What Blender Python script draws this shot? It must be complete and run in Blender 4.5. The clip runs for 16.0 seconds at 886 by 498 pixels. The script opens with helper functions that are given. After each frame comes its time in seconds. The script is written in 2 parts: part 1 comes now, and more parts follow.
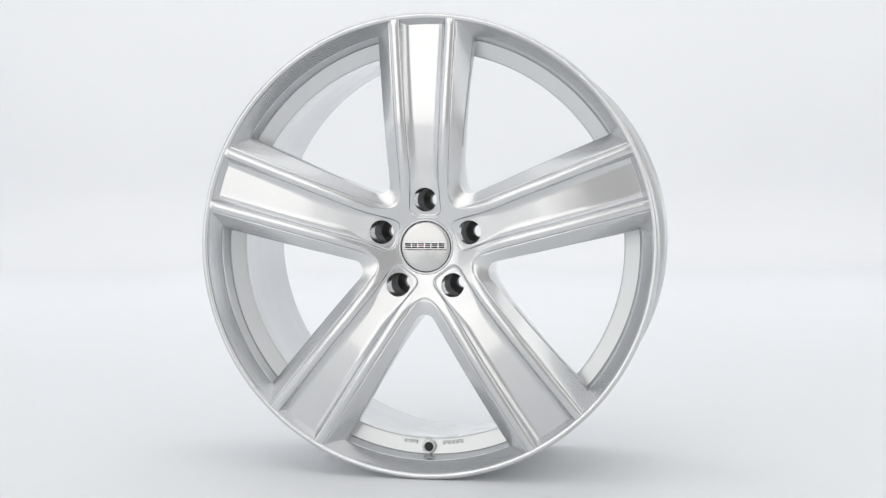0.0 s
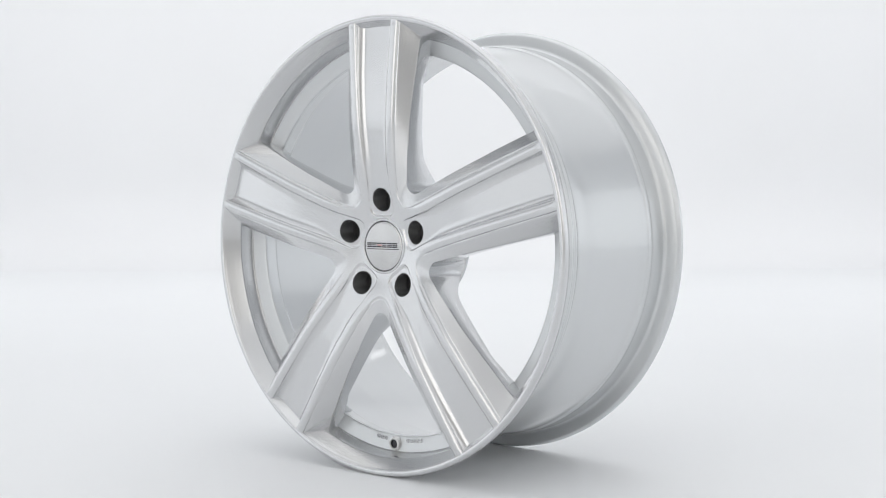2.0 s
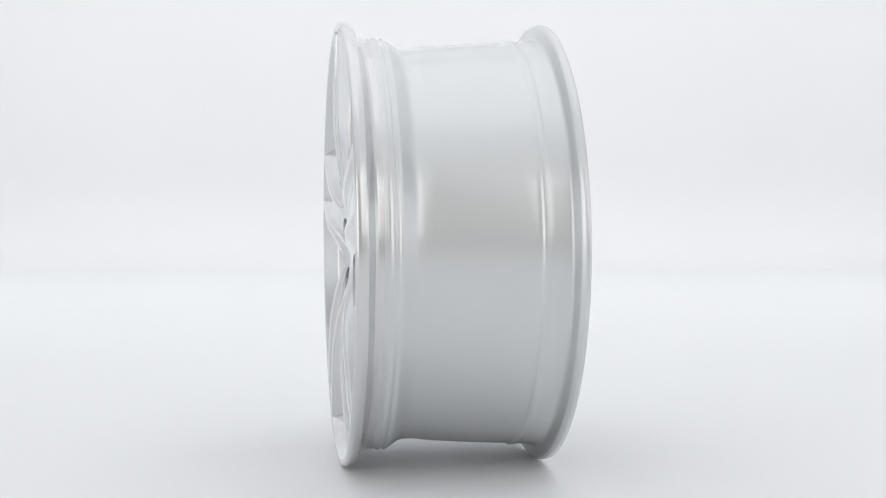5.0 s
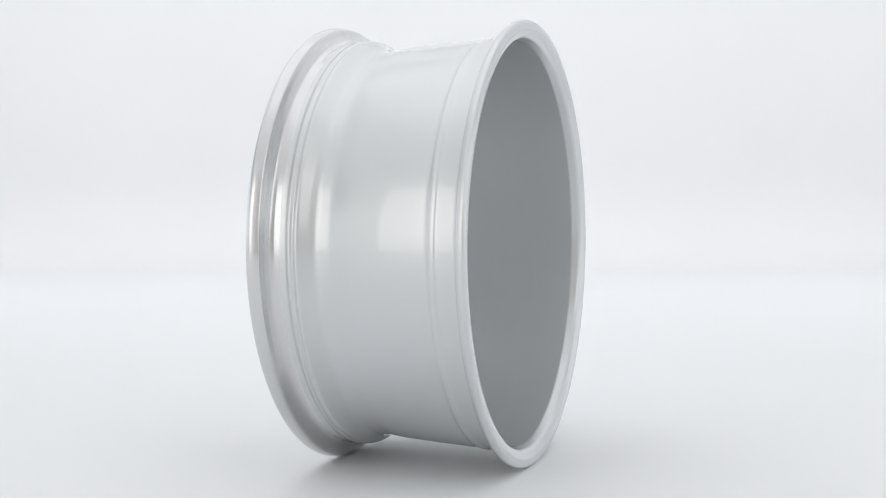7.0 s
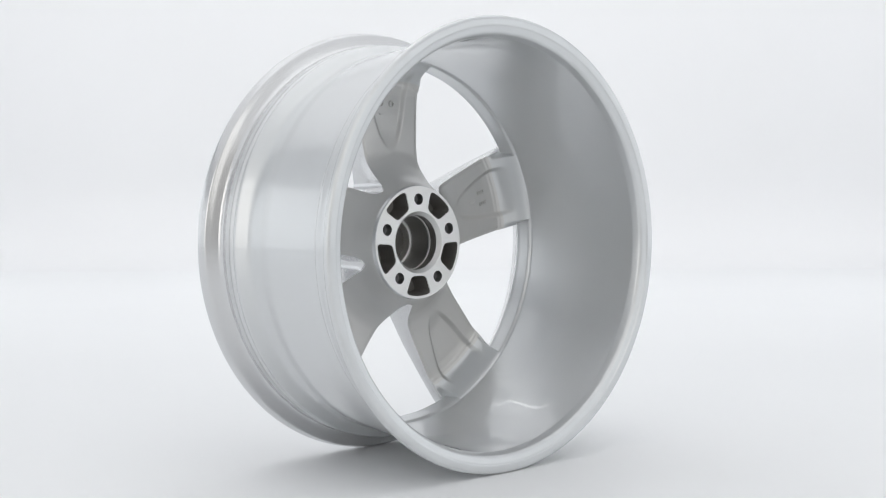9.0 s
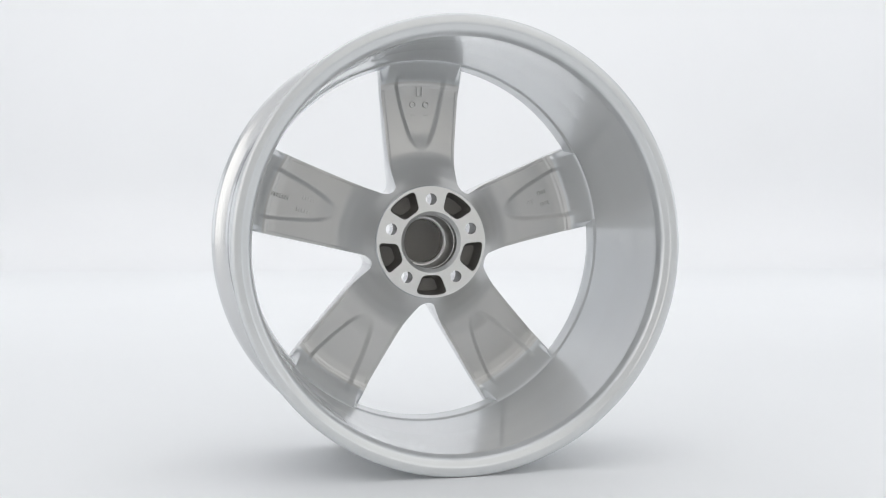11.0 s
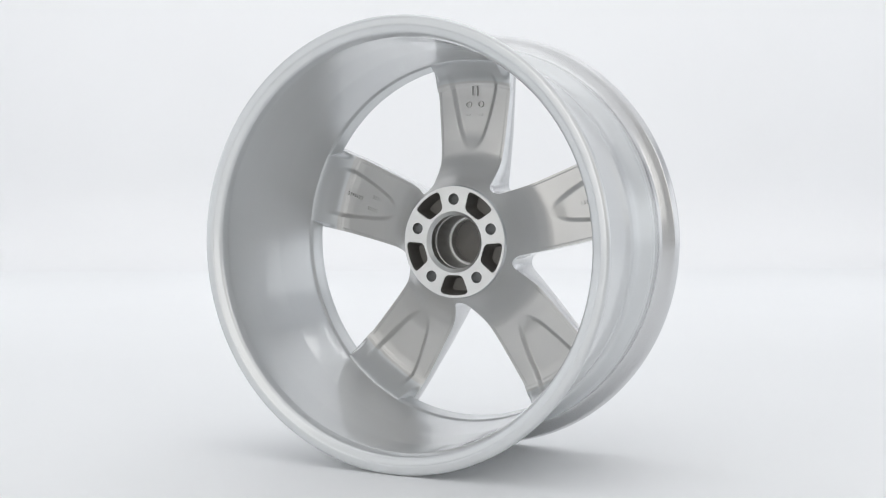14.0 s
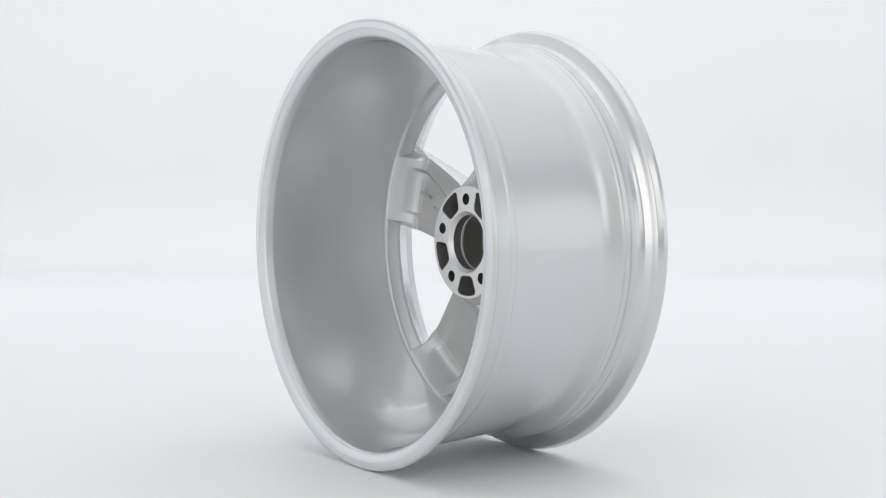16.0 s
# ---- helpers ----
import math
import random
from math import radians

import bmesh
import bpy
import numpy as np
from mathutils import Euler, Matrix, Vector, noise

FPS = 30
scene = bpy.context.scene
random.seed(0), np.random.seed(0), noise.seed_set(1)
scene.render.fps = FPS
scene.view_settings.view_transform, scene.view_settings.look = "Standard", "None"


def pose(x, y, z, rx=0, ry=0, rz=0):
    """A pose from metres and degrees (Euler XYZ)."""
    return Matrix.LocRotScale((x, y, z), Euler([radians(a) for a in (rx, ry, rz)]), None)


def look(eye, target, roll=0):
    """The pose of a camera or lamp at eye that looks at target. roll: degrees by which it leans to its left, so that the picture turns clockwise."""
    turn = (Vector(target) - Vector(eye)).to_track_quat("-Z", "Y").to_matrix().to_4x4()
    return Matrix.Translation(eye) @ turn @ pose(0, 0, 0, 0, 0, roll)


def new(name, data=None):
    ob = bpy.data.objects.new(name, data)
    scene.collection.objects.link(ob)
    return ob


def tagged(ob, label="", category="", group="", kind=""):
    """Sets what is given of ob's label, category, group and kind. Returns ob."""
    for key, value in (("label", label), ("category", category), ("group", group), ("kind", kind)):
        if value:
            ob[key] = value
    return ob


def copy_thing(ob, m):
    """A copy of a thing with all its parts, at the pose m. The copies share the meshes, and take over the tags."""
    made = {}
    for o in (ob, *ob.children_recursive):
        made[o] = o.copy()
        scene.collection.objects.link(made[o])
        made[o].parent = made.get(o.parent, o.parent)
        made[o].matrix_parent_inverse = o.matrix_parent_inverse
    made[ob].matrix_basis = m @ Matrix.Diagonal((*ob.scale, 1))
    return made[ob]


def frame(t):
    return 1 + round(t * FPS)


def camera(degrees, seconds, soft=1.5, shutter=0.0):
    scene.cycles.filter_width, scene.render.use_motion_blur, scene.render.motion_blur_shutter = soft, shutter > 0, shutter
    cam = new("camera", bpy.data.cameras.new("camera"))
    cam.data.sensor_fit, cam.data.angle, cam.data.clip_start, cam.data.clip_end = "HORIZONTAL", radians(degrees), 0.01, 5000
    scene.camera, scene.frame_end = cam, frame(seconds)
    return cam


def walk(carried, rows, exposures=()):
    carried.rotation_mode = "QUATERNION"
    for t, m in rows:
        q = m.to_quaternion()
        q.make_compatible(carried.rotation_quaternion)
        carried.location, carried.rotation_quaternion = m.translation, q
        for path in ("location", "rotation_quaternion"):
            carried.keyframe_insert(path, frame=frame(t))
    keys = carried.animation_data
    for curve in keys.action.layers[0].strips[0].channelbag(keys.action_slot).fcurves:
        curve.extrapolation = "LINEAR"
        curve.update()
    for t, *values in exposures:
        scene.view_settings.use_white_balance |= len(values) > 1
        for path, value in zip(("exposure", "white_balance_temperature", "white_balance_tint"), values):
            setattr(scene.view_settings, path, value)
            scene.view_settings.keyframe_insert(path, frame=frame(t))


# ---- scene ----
# A 20 inch alloy wheel turns about the upright axis at the origin, in a white photo booth.
HUB = 0.2737                     # height of the axle over the floor
cam = camera(36.3, 16.0, soft=1.1)
EYE = pose(0, -1.7076, HUB + 0.0627, 90 - 2.3507, 0, -0.0403) @ pose(0, 0, 0, 0, 0, -0.1863)
walk(cam, [(0, EYE), (16, EYE)], exposures=[(0, -0.07), (16, -0.07)])

# steady turn of the wheel on its table: seconds, degrees
TURN = [(0.5 * k, 11.52 + 13.99 * 0.5 * k) for k in range(33)]


# ---- light ----
world = bpy.data.worlds.new("booth_world")
scene.world = world
world.use_nodes = True
world.node_tree.nodes["Background"].inputs[0].default_value = (0.9, 0.95, 1.0, 1)
world.node_tree.nodes["Background"].inputs[1].default_value = 0.1


def softbox(name, eye, target, wide, high, watts, colour=(1, 1, 1)):
    lamp = bpy.data.lights.new(name, "AREA")
    lamp.shape, lamp.size, lamp.size_y, lamp.energy, lamp.color = "RECTANGLE", wide, high, watts, colour
    ob = new(name, lamp)
    ob.matrix_world = look(eye, target)
    return ob


softbox("ceiling_softbox", (0, -0.2, 3.2), (0, -0.2, 0), 9.6, 9.2, 75, (1.0, 0.995, 0.985))
softbox("overhead_softbox", (0, 0.3, 3.1), (0, 0.3, 0), 3.0, 3.0, 10, (1.0, 0.995, 0.985))
softbox("left_softbox", (-1.7, -2.9, 1.1), (0, 0, 0.4), 2.2, 2.0, 20, (1.0, 0.985, 0.96))
softbox("right_softbox", (2.1, -2.7, 1.6), (0, 0, 0.4), 2.4, 2.0, 15, (1.0, 0.985, 0.95))
# added side fill, low down, to lighten the floor shadow under the wheel
softbox("west_fill", (-4.85, 0, 0.98), (0, 0, 0.98), 7.0, 1.8, 26, (0.97, 0.99, 1.0))
softbox("east_fill", (4.85, 0, 0.98), (0, 0, 0.98), 7.0, 1.8, 26, (0.97, 0.99, 1.0))
# added lamp, out of view, that only brightens the north wall
softbox("north_wall_fill", (0, 2.4, 3.0), (0, 4.6, 0.7), 8.0, 0.5, 40, (1.0, 0.997, 0.99))


# ---- materials ----
def material(name, colour, rough=0.5, metal=0.0, coat=0.0, grain=0.0, grain_scale=900, spread=0.04, bump=0.0, patch_scale=9):
    m = bpy.data.materials.new(name)
    m.use_nodes = True
    nt = m.node_tree
    b = nt.nodes["Principled BSDF"]
    b.inputs["Metallic"].default_value = metal
    b.inputs["Coat Weight"].default_value = coat
    b.inputs["Coat Roughness"].default_value = 0.05
    b.inputs["Coat IOR"].default_value = 1.65
    tc = nt.nodes.new("ShaderNodeTexCoord")
    fine = nt.nodes.new("ShaderNodeTexNoise")
    fine.inputs["Scale"].default_value = grain_scale
    fine.inputs["Detail"].default_value = 2
    wide = nt.nodes.new("ShaderNodeTexNoise")
    wide.inputs["Scale"].default_value = patch_scale
    wide.inputs["Detail"].default_value = 3
    for n in (fine, wide):
        nt.links.new(tc.outputs["Object"], n.inputs["Vector"])
    add = nt.nodes.new("ShaderNodeMath")
    add.operation = "MULTIPLY_ADD"
    add.inputs[1].default_value = grain
    nt.links.new(fine.outputs["Fac"], add.inputs[0])
    nt.links.new(wide.outputs["Fac"], add.inputs[2])
    ramp = nt.nodes.new("ShaderNodeMapRange")
    ramp.inputs["From Min"].default_value, ramp.inputs["From Max"].default_value = 0.25, 0.75 + grain
    ramp.inputs["To Min"].default_value, ramp.inputs["To Max"].default_value = 1 - spread, 1 + spread
    nt.links.new(add.outputs[0], ramp.inputs["Value"])
    mul = nt.nodes.new("ShaderNodeVectorMath")
    mul.operation = "SCALE"
    mul.inputs[0].default_value = colour
    nt.links.new(ramp.outputs[0], mul.inputs["Scale"])
    nt.links.new(mul.outputs[0], b.inputs["Base Color"])
    r = nt.nodes.new("ShaderNodeMapRange")
    r.inputs["To Min"].default_value, r.inputs["To Max"].default_value = rough * 0.97, rough * 1.03
    nt.links.new(wide.outputs["Fac"], r.inputs["Value"])
    nt.links.new(r.outputs[0], b.inputs["Roughness"])
    if bump:
        bp = nt.nodes.new("ShaderNodeBump")
        bp.inputs["Strength"].default_value = bump
        bp.inputs["Distance"].default_value = 0.0004
        nt.links.new(fine.outputs["Fac"], bp.inputs["Height"])
        nt.links.new(bp.outputs[0], b.inputs["Normal"])
    return m


FACE = material("silver_face_paint", (0.64, 0.645, 0.655), 0.255, 0.84, 1.0, 1.0, 1300, 0.012, 0.0)
SILVER = material("silver_paint", (0.636, 0.652, 0.663), 0.37, 0.66, 1.0, 0.5, 1500, 0.02, 0.0)
BACK = material("silver_cast_back", (0.60, 0.597, 0.588), 0.44, 0.72, 0.4, 0.6, 1100, 0.04, 0.05)
MACHINED = material("machined_alloy", (0.70, 0.70, 0.69), 0.38, 0.9, 0, 0.6, 1200, 0.05, 0.1)
# recess shade put into a dark base colour
RECESS_SHADE = material("recess_shade", (0.21, 0.202, 0.19), 0.55, 0.6, 0, 0.6, 700, 0.1, 0.3)
# bolt holes: dark grey stands for the shade down the hole
LUG = material("lug_hole_shade", (0.20, 0.20, 0.195), 0.45, 0.8, 0, 0.5, 900, 0.06, 0.1)
BORE = material("turned_steel_grey", (0.42, 0.42, 0.417), 0.32, 0.9, 0, 0.5, 900, 0.06, 0.1)
CAP = material("brushed_cap", (0.62, 0.62, 0.62), 0.24, 0.9, 0.3, 0.4, 1500, 0.03, 0.0)
tangent = CAP.node_tree.nodes.new("ShaderNodeTangent")
tangent.direction_type, tangent.axis = "RADIAL", "Y"
CAP.node_tree.links.new(tangent.outputs[0], CAP.node_tree.nodes["Principled BSDF"].inputs["Tangent"])
CAP.node_tree.nodes["Principled BSDF"].inputs["Anisotropic"].default_value = 0.85
DARK = material("black_lettering_and_hole_shade", (0.03, 0.03, 0.035), 0.35, 0.2, 0, 0.3, 800, 0.1, 0.0)
RED = material("red_lettering", (0.45, 0.04, 0.05), 0.35, 0.1, 0, 0.3, 800, 0.1, 0.0)
# out-of-view south wall: warm grey chosen to darken what the wheel reflects
UNSEEN_SOUTH = material("unseen_south_wall_grey", (0.66, 0.64, 0.61), 0.8, 0, 0, 0.2, 60, 0.04, 0.0, 1.2)
WALL = material("white_booth_wall", (0.876, 0.883, 0.899), 0.8, 0, 0, 0.2, 60, 0.012, 0.0, 1.2)
# out-of-view side walls: bluish grey chosen for contrast in the reflections
SIDE = material("unseen_side_wall_grey", (0.70, 0.715, 0.738), 0.8, 0, 0, 0.2, 60, 0.012, 0.0, 1.2)
FLOOR = material("white_booth_floor", (0.873, 0.886, 0.902), 0.55, 0, 0, 0.2, 60, 0.012, 0.0, 1.5)


# ---- mesh helpers ----
def mesh_object(name, verts, faces, mat, parent=None, label="", sharp=40):
    me = bpy.data.meshes.new(name)
    me.from_pydata([tuple(map(float, v)) for v in verts], [], [tuple(map(int, q)) for q in faces])
    me.polygons.foreach_set("use_smooth", [True] * len(me.polygons))
    me.materials.append(mat)
    me.set_sharp_from_angle(angle=radians(sharp))
    me.update()
    ob = new(name, me)
    if parent:
        ob.parent = parent
    return tagged(ob, label)


def filleted(points, size):
    """A profile with its inner corners rounded."""
    p = [np.array(q, float) for q in points]
    out = [p[0]]
    for a, b, c in zip(p, p[1:], p[2:]):
        la, lc = np.linalg.norm(a - b), np.linalg.norm(c - b)
        da, dc = (a - b) / la * min(size, 0.45 * la), (c - b) / lc * min(size, 0.45 * lc)
        for k in range(6):
            t = k / 5
            out.append(b + da * (1 - t) ** 2 + dc * t ** 2)
    out.append(p[-1])
    return np.array(out)


def lathe(name, profile, mat, parent=None, label="", steps=384, size=0.002, axis=(0.0, 0.0), sharp=40):
    """Turns a profile of (radius, height along the axle) about the axle; the face looks along -y."""
    pr = filleted(profile, size) if size else np.array(profile, float)
    ang = np.linspace(0, 2 * np.pi, steps, endpoint=False)
    n = len(pr)
    verts = np.stack([axis[0] + np.outer(np.cos(ang), pr[:, 0]), np.outer(np.ones(steps), -pr[:, 1]),
                      axis[1] + np.outer(np.sin(ang), pr[:, 0])], -1).reshape(-1, 3)
    faces = [(i * n + j, i * n + j + 1, (i + 1) % steps * n + j + 1, (i + 1) % steps * n + j)
             for i in range(steps) for j in range(n - 1)]
    return mesh_object(name, verts, faces, mat, parent, label, sharp)


def block(name, size, m, mat, parent=None, label="", bevel=0.0):
    bm = bmesh.new()
    bmesh.ops.create_cube(bm, size=1, matrix=m @ Matrix.Diagonal((*size, 1)))
    if bevel:
        bmesh.ops.bevel(bm, geom=bm.edges[:], offset=bevel, segments=2, affect="EDGES", profile=0.5)
    me = bpy.data.meshes.new(name)
    bm.to_mesh(me)
    bm.free()
    me.materials.append(mat)
    ob = new(name, me)
    if parent:
        ob.parent = parent
    return tagged(ob, label)


def table(xs, ys, sigma=0.006):
    """A smooth curve through a short table."""
    x = np.linspace(xs[0] - 0.05, xs[-1] + 0.05, 1200)
    y = np.interp(x, xs, ys)
    k = np.exp(-0.5 * (np.arange(-200, 201) * (x[1] - x[0]) / sigma) ** 2)
    y = np.convolve(np.pad(y, 200, mode="edge"), k / k.sum(), "valid")
    return lambda q: np.interp(q, x, y)


def smin(a, b, k):
    h = np.clip(0.5 + 0.5 * (b - a) / k, 0, 1)
    return b * (1 - h) + a * h - k * h * (1 - h)


def step(x):
    x = np.clip(x, 0, 1)
    return x * x * (3 - 2 * x)


# ---- booth ----
def booth():
    fl = block("floor", (11, 9.8, 0.1), pose(0, -0.7, -0.05), FLOOR)
    tagged(fl, "matt white seamless studio floor under the wheel", "floor", kind="structure")
    turn = [(4.20 + 0.4 * math.sin(radians(a)), 0.4 - 0.4 * math.cos(radians(a))) for a in range(0, 91, 6)]
    line = [(y, z) for y, z in turn] + [(4.60, 3.3), (4.75, 3.3), (4.75, -0.02)]
    n = len(line)
    north = mesh_object("wall_north", [(x, y, z) for x in (-5.5, 5.5) for y, z in line],
                        [(k, k + 1, n + k + 1, n + k) for k in range(n - 1)], WALL)
    tagged(north, "white studio wall with a coved foot", "wall", kind="structure")
    # three added walls, never in view, that tone the wheel's reflections
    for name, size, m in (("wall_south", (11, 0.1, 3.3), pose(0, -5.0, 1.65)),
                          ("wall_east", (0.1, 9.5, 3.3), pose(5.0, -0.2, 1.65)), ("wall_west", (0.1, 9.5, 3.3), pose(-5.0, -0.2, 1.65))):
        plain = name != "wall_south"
        tagged(block(name, size, m, SIDE if plain else UNSEEN_SOUTH), "unseen pale grey side wall, added for the wheel's reflections" if plain else "unseen warm grey wall, added to darken the wheel's reflections", "wall", kind="structure")
    tagged(block("ceiling", (11, 12, 0.1), pose(0, 0, 3.36), WALL), "plain white studio ceiling", "ceiling", kind="structure")


booth()

# ---- wheel ----
wheel = tagged(new("alloy_wheel"), "silver five-spoke alloy car wheel standing upright without a tyre", "wheel")
TILT = 0.0                                          # the spokes stand this far round, degrees
SHIFT = 0.0038
T36 = math.tan(radians(36))

ridge_at = table([0.0, 0.034, 0.05, 0.075, 0.10, 0.15, 0.20, 0.265], [0.1130, 0.1140, 0.1190, 0.1253, 0.1305, 0.1355, 0.1352, 0.1332], 0.008)
drop_at = table([0.05, 0.085, 0.15, 0.24, 0.262], [0.006, 0.0075, 0.0115, 0.0165, 0.020], 0.008)
panel_at = table([0.05, 0.10, 0.20, 0.255], [0.0020, 0.0052, 0.0065, 0.0090], 0.008)
back_at = table([0.066, 0.0735, 0.079, 0.086, 0.101, 0.112, 0.118, 0.137, 0.195, 0.208, 0.217, 0.226, 0.232, 0.238, 0.242, 0.246, 0.25, 0.256, 0.262, 0.2675],
                [0.0415, 0.0440, 0.0545, 0.0660, 0.0825, 0.0903, 0.0928, 0.0962, 0.101, 0.0998, 0.0925, 0.081, 0.0705, 0.063, 0.073, 0.082, 0.090, 0.104, 0.114, 0.122], 0.0022)

panel_half = table([0.045, 0.060, 0.085, 0.263], [0.0200, 0.0190, 0.0178, 0.0283], 0.008)
ridge_half = table([0.045, 0.060, 0.085, 0.263], [0.0280, 0.0278, 0.0282, 0.0385], 0.008)
back_edge = table([0.195, 0.208, 0.226, 0.238, 0.25], [0.101, 0.100, 0.0955, 0.091, 0.091], 0.004)


def half_width(v):
    """Half the spoke's width at the height v, with the rounded inner end of the window."""
    side = 0.043 + 0.086 * (v - 0.09)
    arc = 0.0545 - np.sqrt(np.maximum(0.0127 ** 2 - (v - 0.075) ** 2, 0))
    return np.where(v < 0.0647, v * T36, np.where(v < 0.0761, arc, side))


def face_height(u, v, rho):
    U = np.abs(u)
    win = panel_half(rho)
    wout = ridge_half
    s36, c36 = math.sin(radians(36)), math.cos(radians(36))
    along = U * s36 + v * c36
    u2, v2 = 2 * along * s36 - U, 2 * along * c36 - v
    d = smin(U - wout(v), u2 - wout(v2), 0.028)
    d = np.maximum(d, 0)
    fall = (np.sqrt(d * d + 0.002 ** 2) - 0.002) / 0.0155
    h = ridge_at(rho) - drop_at(rho) * fall - 0.0008 * step(d / 0.0014) - 0.0009 * np.exp(-((d - 0.0012) / 0.0008) ** 2) * step((rho - 0.06) / 0.02)
    pan = smin(win - U, v - 0.0350, 0.012)
    middle, half = 0.5 * (win + wout(v)), 0.5 * (wout(v) - win)
    h = h - 0.0012 * np.clip(np.abs(U - middle) / half, 0, 1) ** 2 * step((rho - 0.06) / 0.03)
    h = h - 0.0045 * step((0.0312 - rho) / 0.0009)
    soft = 0.005 + 0.0085 * step((rho - 0.07) / 0.04)
    bowl = 1 - (1 - np.clip(pan / soft, 0, 1)) ** 3
    return h - 0.0004 * step(pan / 0.0012) - panel_at(rho) * bowl * step((pan + 0.0005) / 0.0022)


def back_height(u, v, rho):
    U = np.abs(u)
    half = half_width(rho)
    arch = 0.0335 * np.sqrt(np.clip((rho - 0.118) / 0.09, 0, 1)) - U
    edge = step((U / half - 0.84) / 0.16) * step((rho - 0.203) / 0.02)
    base = back_at(rho) * (1 - edge) + back_edge(rho) * edge
    base = base + 0.0008 * step((U - half + 0.0050) / 0.0018) * step((rho - 0.098) / 0.012) * step((0.207 - rho) / 0.004)
    return (base + 0.0046 * step(arch / 0.008 + 0.3) * step((0.2260 - rho) / 0.012) * step((rho - 0.118) / 0.030)
            - 0.0009 * np.exp(-((rho - 0.2065) / 0.0013) ** 2))


def spoke_mesh():
    lug_v, lug_r = 0.0556, 0.0141
    rows = np.concatenate([np.linspace(0.018, 0.0647, 52), np.linspace(0.0647, 0.0761, 15)[1:], np.linspace(0.0761, 0.24, 130)[1:],
                           np.linspace(0.24, 0.2675, 36)[1:]])
    cols = np.linspace(-1, 1, 241)
    nr, nc = len(rows), len(cols)
    tau = rows[:, None] + 0 * cols[None]
    u = half_width(rows)[:, None] * cols[None]
    bend = step((tau - 0.14) / 0.09)
    v = tau * (1 - bend) + np.sqrt(np.maximum(tau ** 2 - u ** 2, 1e-9)) * bend
    rho = np.sqrt(u * u + v * v)
    verts, faces, behind, ramp = [], [], [], []
    front = face_height(u, v, rho)
    band = np.interp(rho, [0.2512, 0.2522, 0.2537, 0.2655, 0.2668, 0.2690], [0.0935, 0.1040, 0.1135, 0.1302, 0.1325, 0.1330])
    outer = step((rho - 0.2505) / 0.001)
    front = front - np.maximum(front - 0.1327, 0) * step((rho - 0.260) / 0.006)
    front = np.where(rho > 0.2515, np.maximum(front, band - 0.0012), front)
    back = np.minimum(back_height(u, v, rho), front - 0.004)
    back = back * (1 - outer) + (band - 0.0022) * outer
    # the lug hole: nearest points drawn onto its circle
    d = np.hypot(u, v - lug_v)
    inside = d < lug_r
    keep = lambda i, j: not (inside[i, j] and inside[i + 1, j] and inside[i, j + 1] and inside[i + 1, j + 1])
    u1, v1 = u.copy(), v.copy()
    f = np.where(inside, lug_r / np.maximum(d, 1e-6), 1)
    u1, v1 = u * f, lug_v + (v - lug_v) * f
    front1 = np.where(inside, face_height(u1, v1, np.hypot(u1, v1)), front)
    verts += list(np.stack([u1, -front1, v1], -1).reshape(-1, 3))
    edges = {}
    for i in range(nr - 1):
        for j in range(nc - 1):
            if keep(i, j):
                faces.append((i * nc + j, i * nc + j + 1, (i + 1) * nc + j + 1, (i + 1) * nc + j))
            else:
                q = (i * nc + j, i * nc + j + 1, (i + 1) * nc + j + 1, (i + 1) * nc + j)
                for a, b in zip(q, q[1:] + q[:1]):
                    edges[(a, b)] = 1
    low = {}
    for (a, b) in [e for e in edges if (e[1], e[0]) not in edges]:
        for k in (a, b):
            if k not in low:
                low[k] = len(verts)
                x, y, z = verts[k]
                verts.append((x, -0.0945, z))
        faces.append((a, b, low[b], low[a]))
    base = len(verts)
    verts += list(np.stack([u, -back, v], -1).reshape(-1, 3))
    for i in range(nr - 1):
        for j in range(nc - 1):
            if min(rho[i, j], rho[i, j + 1]) > 0.068:
                if rho[i, j] < 0.212:
                    behind.append(len(faces))
                else:
                    ramp.append(len(faces))
                faces.append((base + i * nc + j, base + (i + 1) * nc + j, base + (i + 1) * nc + j + 1, base + i * nc + j + 1))
    # the side walls, slightly bellied
    first = 51
    for side, j in ((-1, 0), (1, nc - 1)):
        ring = []
        for i in range(first, nr):
            ids = [i * nc + j]
            for k in range(1, 6):
                t = k / 6
                out = 0.0012 * math.sin(math.pi * t)
                verts.append((u[i, j] + side * out, -(front[i, j] * (1 - t) + back[i, j] * t), v[i, j]))
                ids.append(len(verts) - 1)
            ids.append(base + i * nc + j)
            ring.append(ids)
        for a, b in zip(ring, ring[1:]):
            for k in range(6):
                q = (a[k], b[k], b[k + 1], a[k + 1])
                faces.append(q if side < 0 else q[::-1])
    return verts, faces, behind, ramp


def turned(k):
    """The pose of the k-th spoke on the wheel: about the axle, which lies along y."""
    return pose(SHIFT, 0, HUB, 0, -(72 * k + TILT), 0)


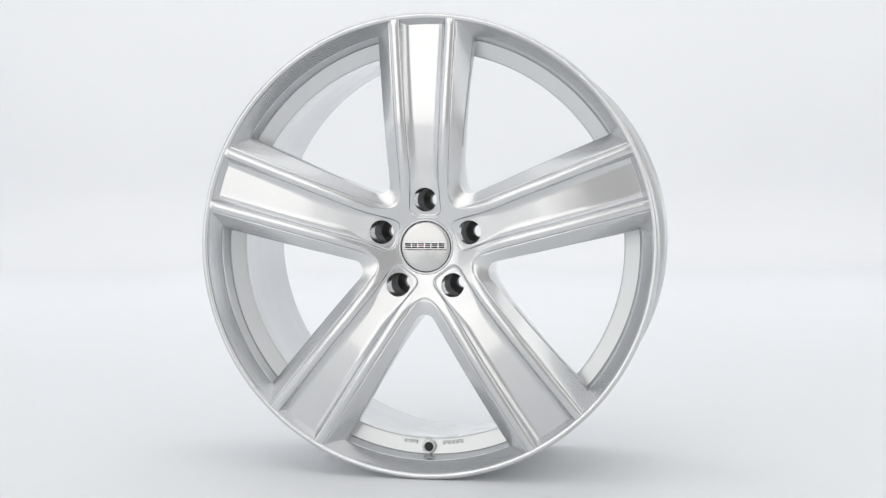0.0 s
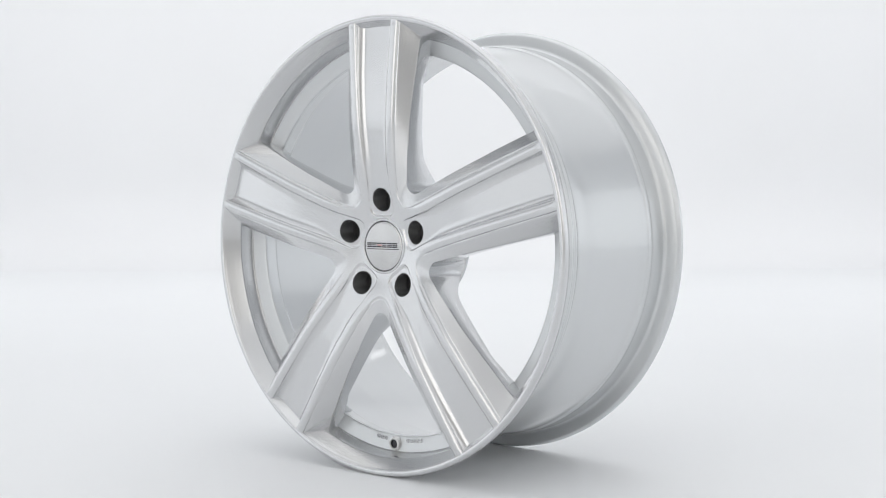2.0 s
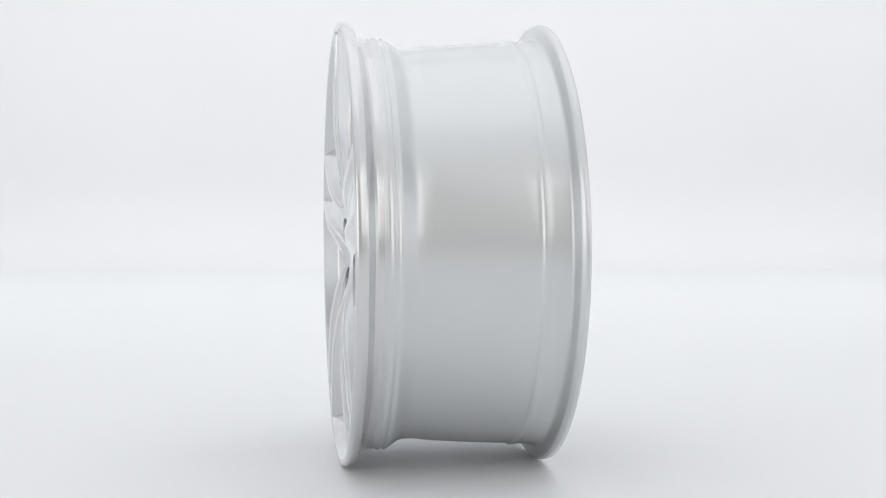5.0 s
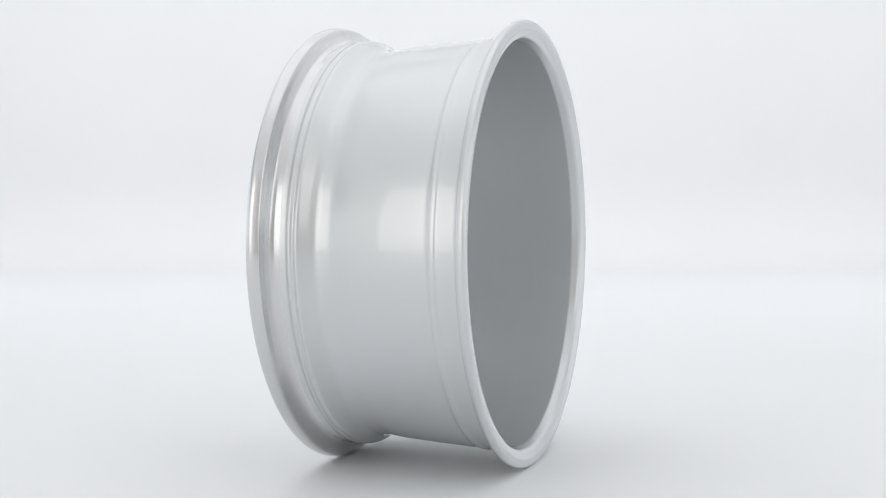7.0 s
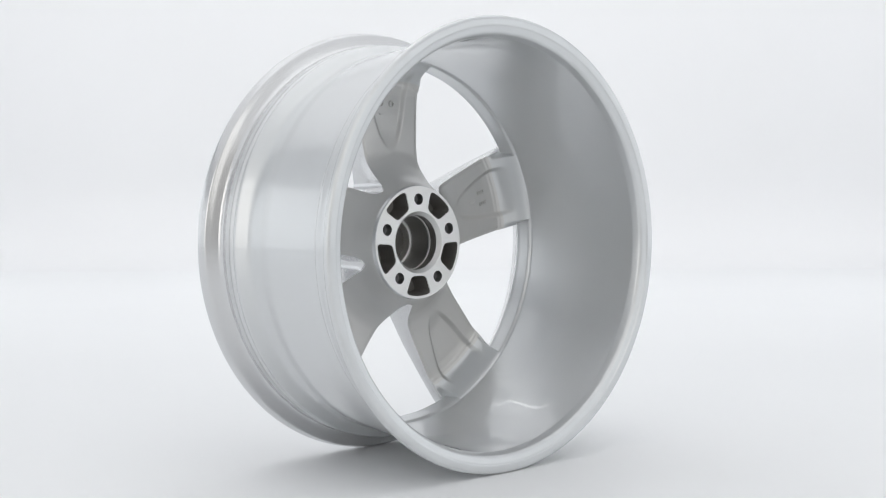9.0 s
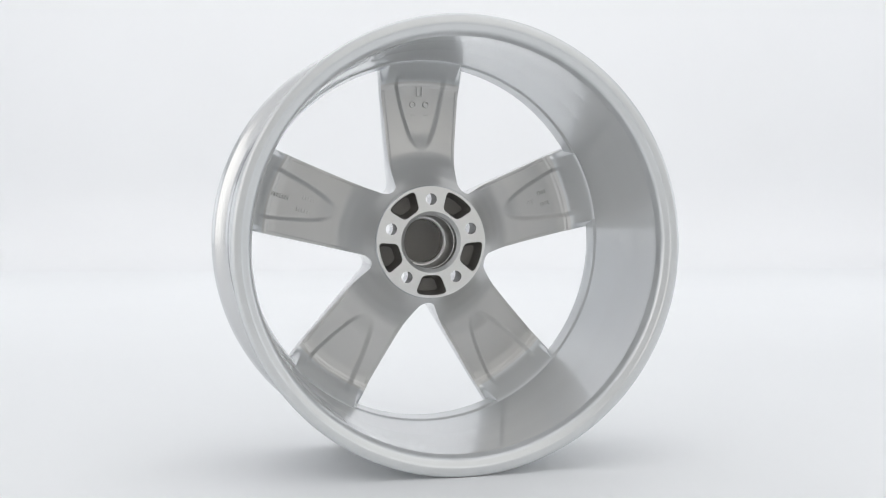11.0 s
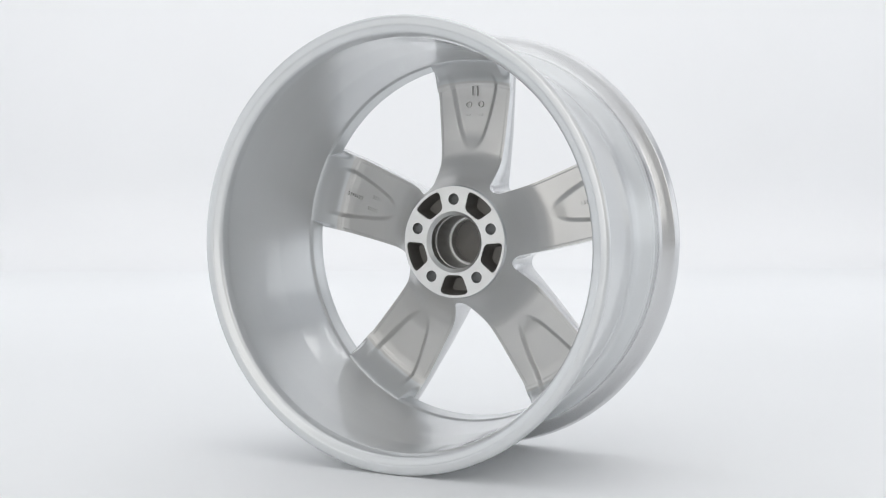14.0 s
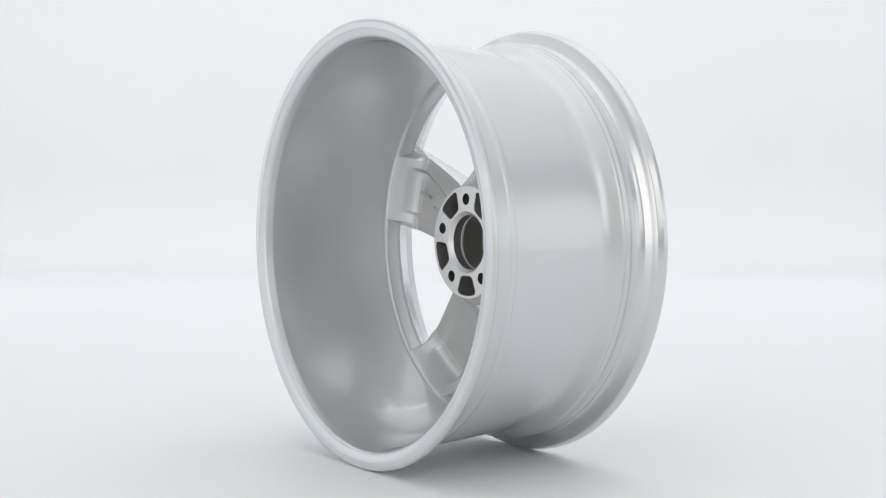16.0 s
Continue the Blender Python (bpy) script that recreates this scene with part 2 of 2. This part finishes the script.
def cast_marks(spokes):
    """Small raised casting marks on the backs of three spokes."""
    floor = -0.1032
    for x in (-0.009, 0.009):
        lathe("cast_ring", [(0.0028, -floor + 0.001), (0.0030, -floor - 0.0012), (0.0042, -floor - 0.0012), (0.0044, -floor + 0.001)], BACK, spokes[0], "", 32, 0.0003, (x, 0.181))
        block("cast_dash", (0.0065, 0.002, 0.0016), pose(x, floor, 0.167), BACK, spokes[0], "", 0.0004)
    for x in (-0.0035, 0.0035):
        block("cast_dash", (0.0014, 0.002, 0.012), pose(x, floor, 0.199), BACK, spokes[0], "", 0.0004)
    block("cast_dash", (0.0084, 0.002, 0.0014), pose(0, floor, 0.1925), BACK, spokes[0], "", 0.0004)
    for sp, spots in ((spokes[4], ((-0.007, 0.152, 5), (0.010, 0.152, 6), (0.0, 0.185, 7))), (spokes[1], ((-0.008, 0.178, 4), (0.008, 0.178, 4), (0.0, 0.160, 3)))):
        for x, v, count in spots:
            for k in range(count):
                block("cast_character", (0.0050, 0.002, 0.0024), pose(x, floor + 0.0003, v + 0.0036 * k), BACK, sp, "", 0.0005)


def build_wheel():
    at_hub = Matrix.Translation((SHIFT, 0, HUB))

    def placed(ob):
        ob.matrix_basis = at_hub
        return ob

    placed(lathe("front_flange", [(0.2495, 0.0945), (0.2511, 0.0965), (0.2522, 0.1040), (0.2537, 0.1135), (0.2655, 0.1302), (0.2668, 0.1325), (0.2690, 0.1331), (0.2715, 0.1332),
                                  (0.2737, 0.1302), (0.2737, 0.1257), (0.2710, 0.1182), (0.2640, 0.1150), (0.2568, 0.1106), (0.2546, 0.1065), (0.2542, 0.1000)],
                 FACE, wheel, "bright silver outer lip", size=0.0016))
    placed(lathe("barrel", [(0.2542, 0.1000), (0.2535, 0.0935), (0.2550, 0.0908), (0.2553, 0.0882), (0.2537, 0.0858), (0.2537, 0.0838), (0.2548, 0.0818), (0.2546, 0.0795), (0.2505, 0.0735), (0.2452, 0.0655), (0.2430, 0.0590), (0.2429, 0.0440),
                            (0.2456, 0.0260), (0.2490, -0.0200), (0.2515, -0.0600), (0.2517, -0.0720), (0.2536, -0.0750), (0.2538, -0.0800), (0.2528, -0.0830), (0.2540, -0.1000)],
                 SILVER, wheel, size=0.005))
    placed(lathe("rear_flange", [(0.2540, -0.1000), (0.25436, -0.1052), (0.2565, -0.1077), (0.2640, -0.1092), (0.2705, -0.1109), (0.2737, -0.1162), (0.2731, -0.1207),
                                 (0.2700, -0.1225), (0.2622, -0.1223), (0.2606, -0.1211), (0.2538, -0.1195), (0.2512, -0.1167), (0.24830, -0.1077), (0.2480, -0.0990)],
                 SILVER, wheel, size=0.0018))
    placed(lathe("barrel_lining", [(0.2480, -0.0990), (0.2470, -0.0600), (0.2435, 0.0000), (0.2395, 0.0400), (0.2370, 0.0655), (0.2340, 0.0690), (0.2322, 0.0850), (0.2310, 0.0885),
                                   (0.2319, 0.0903), (0.2495, 0.0945)], SILVER, wheel, size=0.0022))
    verts, faces, behind, ramp = spoke_mesh()
    first = mesh_object("spoke", verts, faces, FACE, wheel, "broad silver spoke with a recessed centre panel", 50)
    for slot, mat, those in ((1, BACK, behind), (2, SILVER, ramp)):
        first.data.materials.append(mat)
        for k in those:
            first.data.polygons[k].material_index = slot
    lathe("lug_hole", [(0.0142, 0.0955), (0.0140, 0.0620), (0.0088, 0.0520), (0.0076, 0.0505), (0.0076, 0.0403)], LUG, first,
                "machined bolt hole, coloured dark grey for its shade", 64, 0.0008, (0.0, 0.0555))
    first.matrix_basis = turned(0)
    spokes = [first] + [copy_thing(first, turned(k)) for k in range(1, 5)]
    cast_marks(spokes)
    # valve hole in the land between the two lowest spokes
    valve = placed(lathe("valve_hole", [(0.0, 0.0938), (0.0050, 0.0939), (0.0053, 0.0966), (0.0063, 0.0977), (0.0079, 0.0971), (0.0087, 0.0938), (0.0087, 0.0870)], MACHINED, wheel,
                         "round valve hole with a bright raised rim", 48, 0.0005, (-0.001, -0.2412)))
    # the hole is not cut: a black disc gives its shade
    lathe("valve_shade_disc", [(0.0, 0.0946), (0.0050, 0.0947), (0.00515, 0.0958)], DARK, valve, "black disc standing in for the shade in the valve hole", 48, 0.0, (-0.001, -0.2412))
    for x0, count, wide in ((-0.0330, 3, 0.0048), (0.0150, 5, 0.0040)):
        for k in range(count):
            a = (x0 + (wide + 0.0012) * (k + 0.5)) / 0.2375
            m = pose(0.2375 * math.sin(a), -0.0918, -0.2375 * math.cos(a), 13, -math.degrees(a), 0)
            placed(block("cast_character", (wide, 0.0012, 0.0064), m, FACE, wheel, "raised cast bar", 0.0003)).matrix_basis = at_hub
    # hub boss with five cast pockets
    rr = np.linspace(0.0400, 0.0722, 84)
    aa = np.linspace(0, 2 * np.pi, 840, endpoint=False)
    R, A = np.meshgrid(rr, aa, indexing="ij")
    near = (A - radians(90) + radians(36)) % radians(72) - radians(36)      # from the nearest bolt
    mid = radians(36) - np.abs(near)                                        # from the nearest pocket's middle
    wide = R * np.sin(mid)
    along = R * np.cos(mid)
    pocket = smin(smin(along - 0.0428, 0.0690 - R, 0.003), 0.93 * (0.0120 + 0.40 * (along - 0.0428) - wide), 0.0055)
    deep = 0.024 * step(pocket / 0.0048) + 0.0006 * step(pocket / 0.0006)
    d = np.hypot(R * np.sin(near), R * np.cos(near) - 0.0555)
    bolt = d < 0.0074
    f = np.where(bolt, 0.0074 / np.maximum(d, 1e-6), 1)
    dx, dy = R * np.sin(near) * f, 0.0555 + (R * np.cos(near) - 0.0555) * f
    R2, A2 = np.hypot(dx, dy), A - near + np.arctan2(dx, dy)
    verts = np.stack([R2 * np.cos(A2), -(0.0400 + deep), R2 * np.sin(A2)], -1).reshape(-1, 3)
    na, faces, recess = len(aa), [], []
    for i in range(len(rr) - 1):
        for j in range(na):
            k = (j + 1) % na
            if not (bolt[i, j] and bolt[i + 1, j] and bolt[i, k] and bolt[i + 1, k]):
                q = (i * na + j, i * na + k, (i + 1) * na + k, (i + 1) * na + j)
                (recess if min(deep[i, j], deep[i + 1, k]) > 0.0003 else faces).append(q)
    pad = mesh_object("hub_pad", verts, faces, MACHINED, wheel, "machined grey hub mounting pad")
    pad.matrix_basis = at_hub @ pose(0, 0, 0, 0, -TILT, 0)
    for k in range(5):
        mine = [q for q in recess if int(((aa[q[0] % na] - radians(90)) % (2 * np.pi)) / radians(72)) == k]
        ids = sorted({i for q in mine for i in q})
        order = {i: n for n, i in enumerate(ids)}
        # the pockets' dark colour deepens the shade inside them
        mesh_object("hub_pocket", verts[ids], [[order[i] for i in q] for q in mine], RECESS_SHADE, wheel,
                    "cast pocket between two bolt holes, coloured dark for its shade").matrix_basis = pad.matrix_basis
    placed(lathe("hub_boss", [(0.0722, 0.0400), (0.0731, 0.0409), (0.0736, 0.0480), (0.0745, 0.0600)], SILVER, wheel, size=0.001))
    bore = placed(lathe("centre_bore", [(0.0352, 0.0452), (0.0350, 0.0570), (0.0336, 0.0592), (0.0330, 0.0905)], BORE, wheel, "dark grey turned centre bore", 128, 0.0006))
    lathe("bore_chamfer", [(0.0402, 0.0400), (0.0396, 0.0404), (0.0352, 0.0452)], MACHINED, bore, "bright machined chamfer", 128, 0.0004)
    lathe("bore_ring", [(0.0350, 0.0566), (0.0344, 0.0568), (0.0342, 0.0578), (0.0346, 0.0588)], MACHINED, bore, "thin bright ring", 128, 0.0003)
    lathe("bore_shoulder", [(0.0330, 0.0905), (0.0326, 0.0925), (0.0302, 0.0928), (0.0300, 0.0915), (0.0292, 0.0911), (0.0287, 0.0922), (0.0287, 0.1030)], MACHINED, bore, "bright inner shoulder", 128, 0.0006)
    lathe("cap_back", [(0.0290, 0.1030), (0.0250, 0.1034), (0.0, 0.1040)], RECESS_SHADE, bore, "dark back of the centre cap", 128, 0.0006)
    placed(lathe("cap_ring", [(0.0300, 0.1100), (0.0303, 0.1150), (0.0312, 0.1160), (0.0326, 0.1158), (0.0338, 0.1138)], FACE, wheel, "", 128, 0.0006))
    cap = placed(lathe("centre_cap", [(0.0, 0.1166), (0.012, 0.1164), (0.0260, 0.1158), (0.0288, 0.1152), (0.0297, 0.1140), (0.0297, 0.1080)], CAP, wheel,
                       "round brushed silver centre cap", 128, 0.001))
    x = -0.0245
    for wide, mat in ((0.0068, DARK), (0.0062, DARK), (0.0068, RED), (0.0064, DARK), (0.0072, DARK), (0.0066, DARK)):
        for z, high in ((0.0034, 0.0016), (-0.0008, 0.0016), (0.0013, 0.0012)):
            block("emblem_bar", (wide, 0.0006, high), pose(x + wide / 2, -0.1166, z), mat if 0 < z < 0.003 else DARK, cap, "dark emblem bar", 0.0002)
        x += wide + 0.0014
    block("emblem_line", (0.050, 0.0006, 0.0008), pose(0, -0.1164, -0.0035), DARK, cap, "dark emblem underline")


build_wheel()


def motions():
    walk(wheel, [(t, pose(0, 0, 0, 0, 0, -a)) for t, a in TURN])


motions()
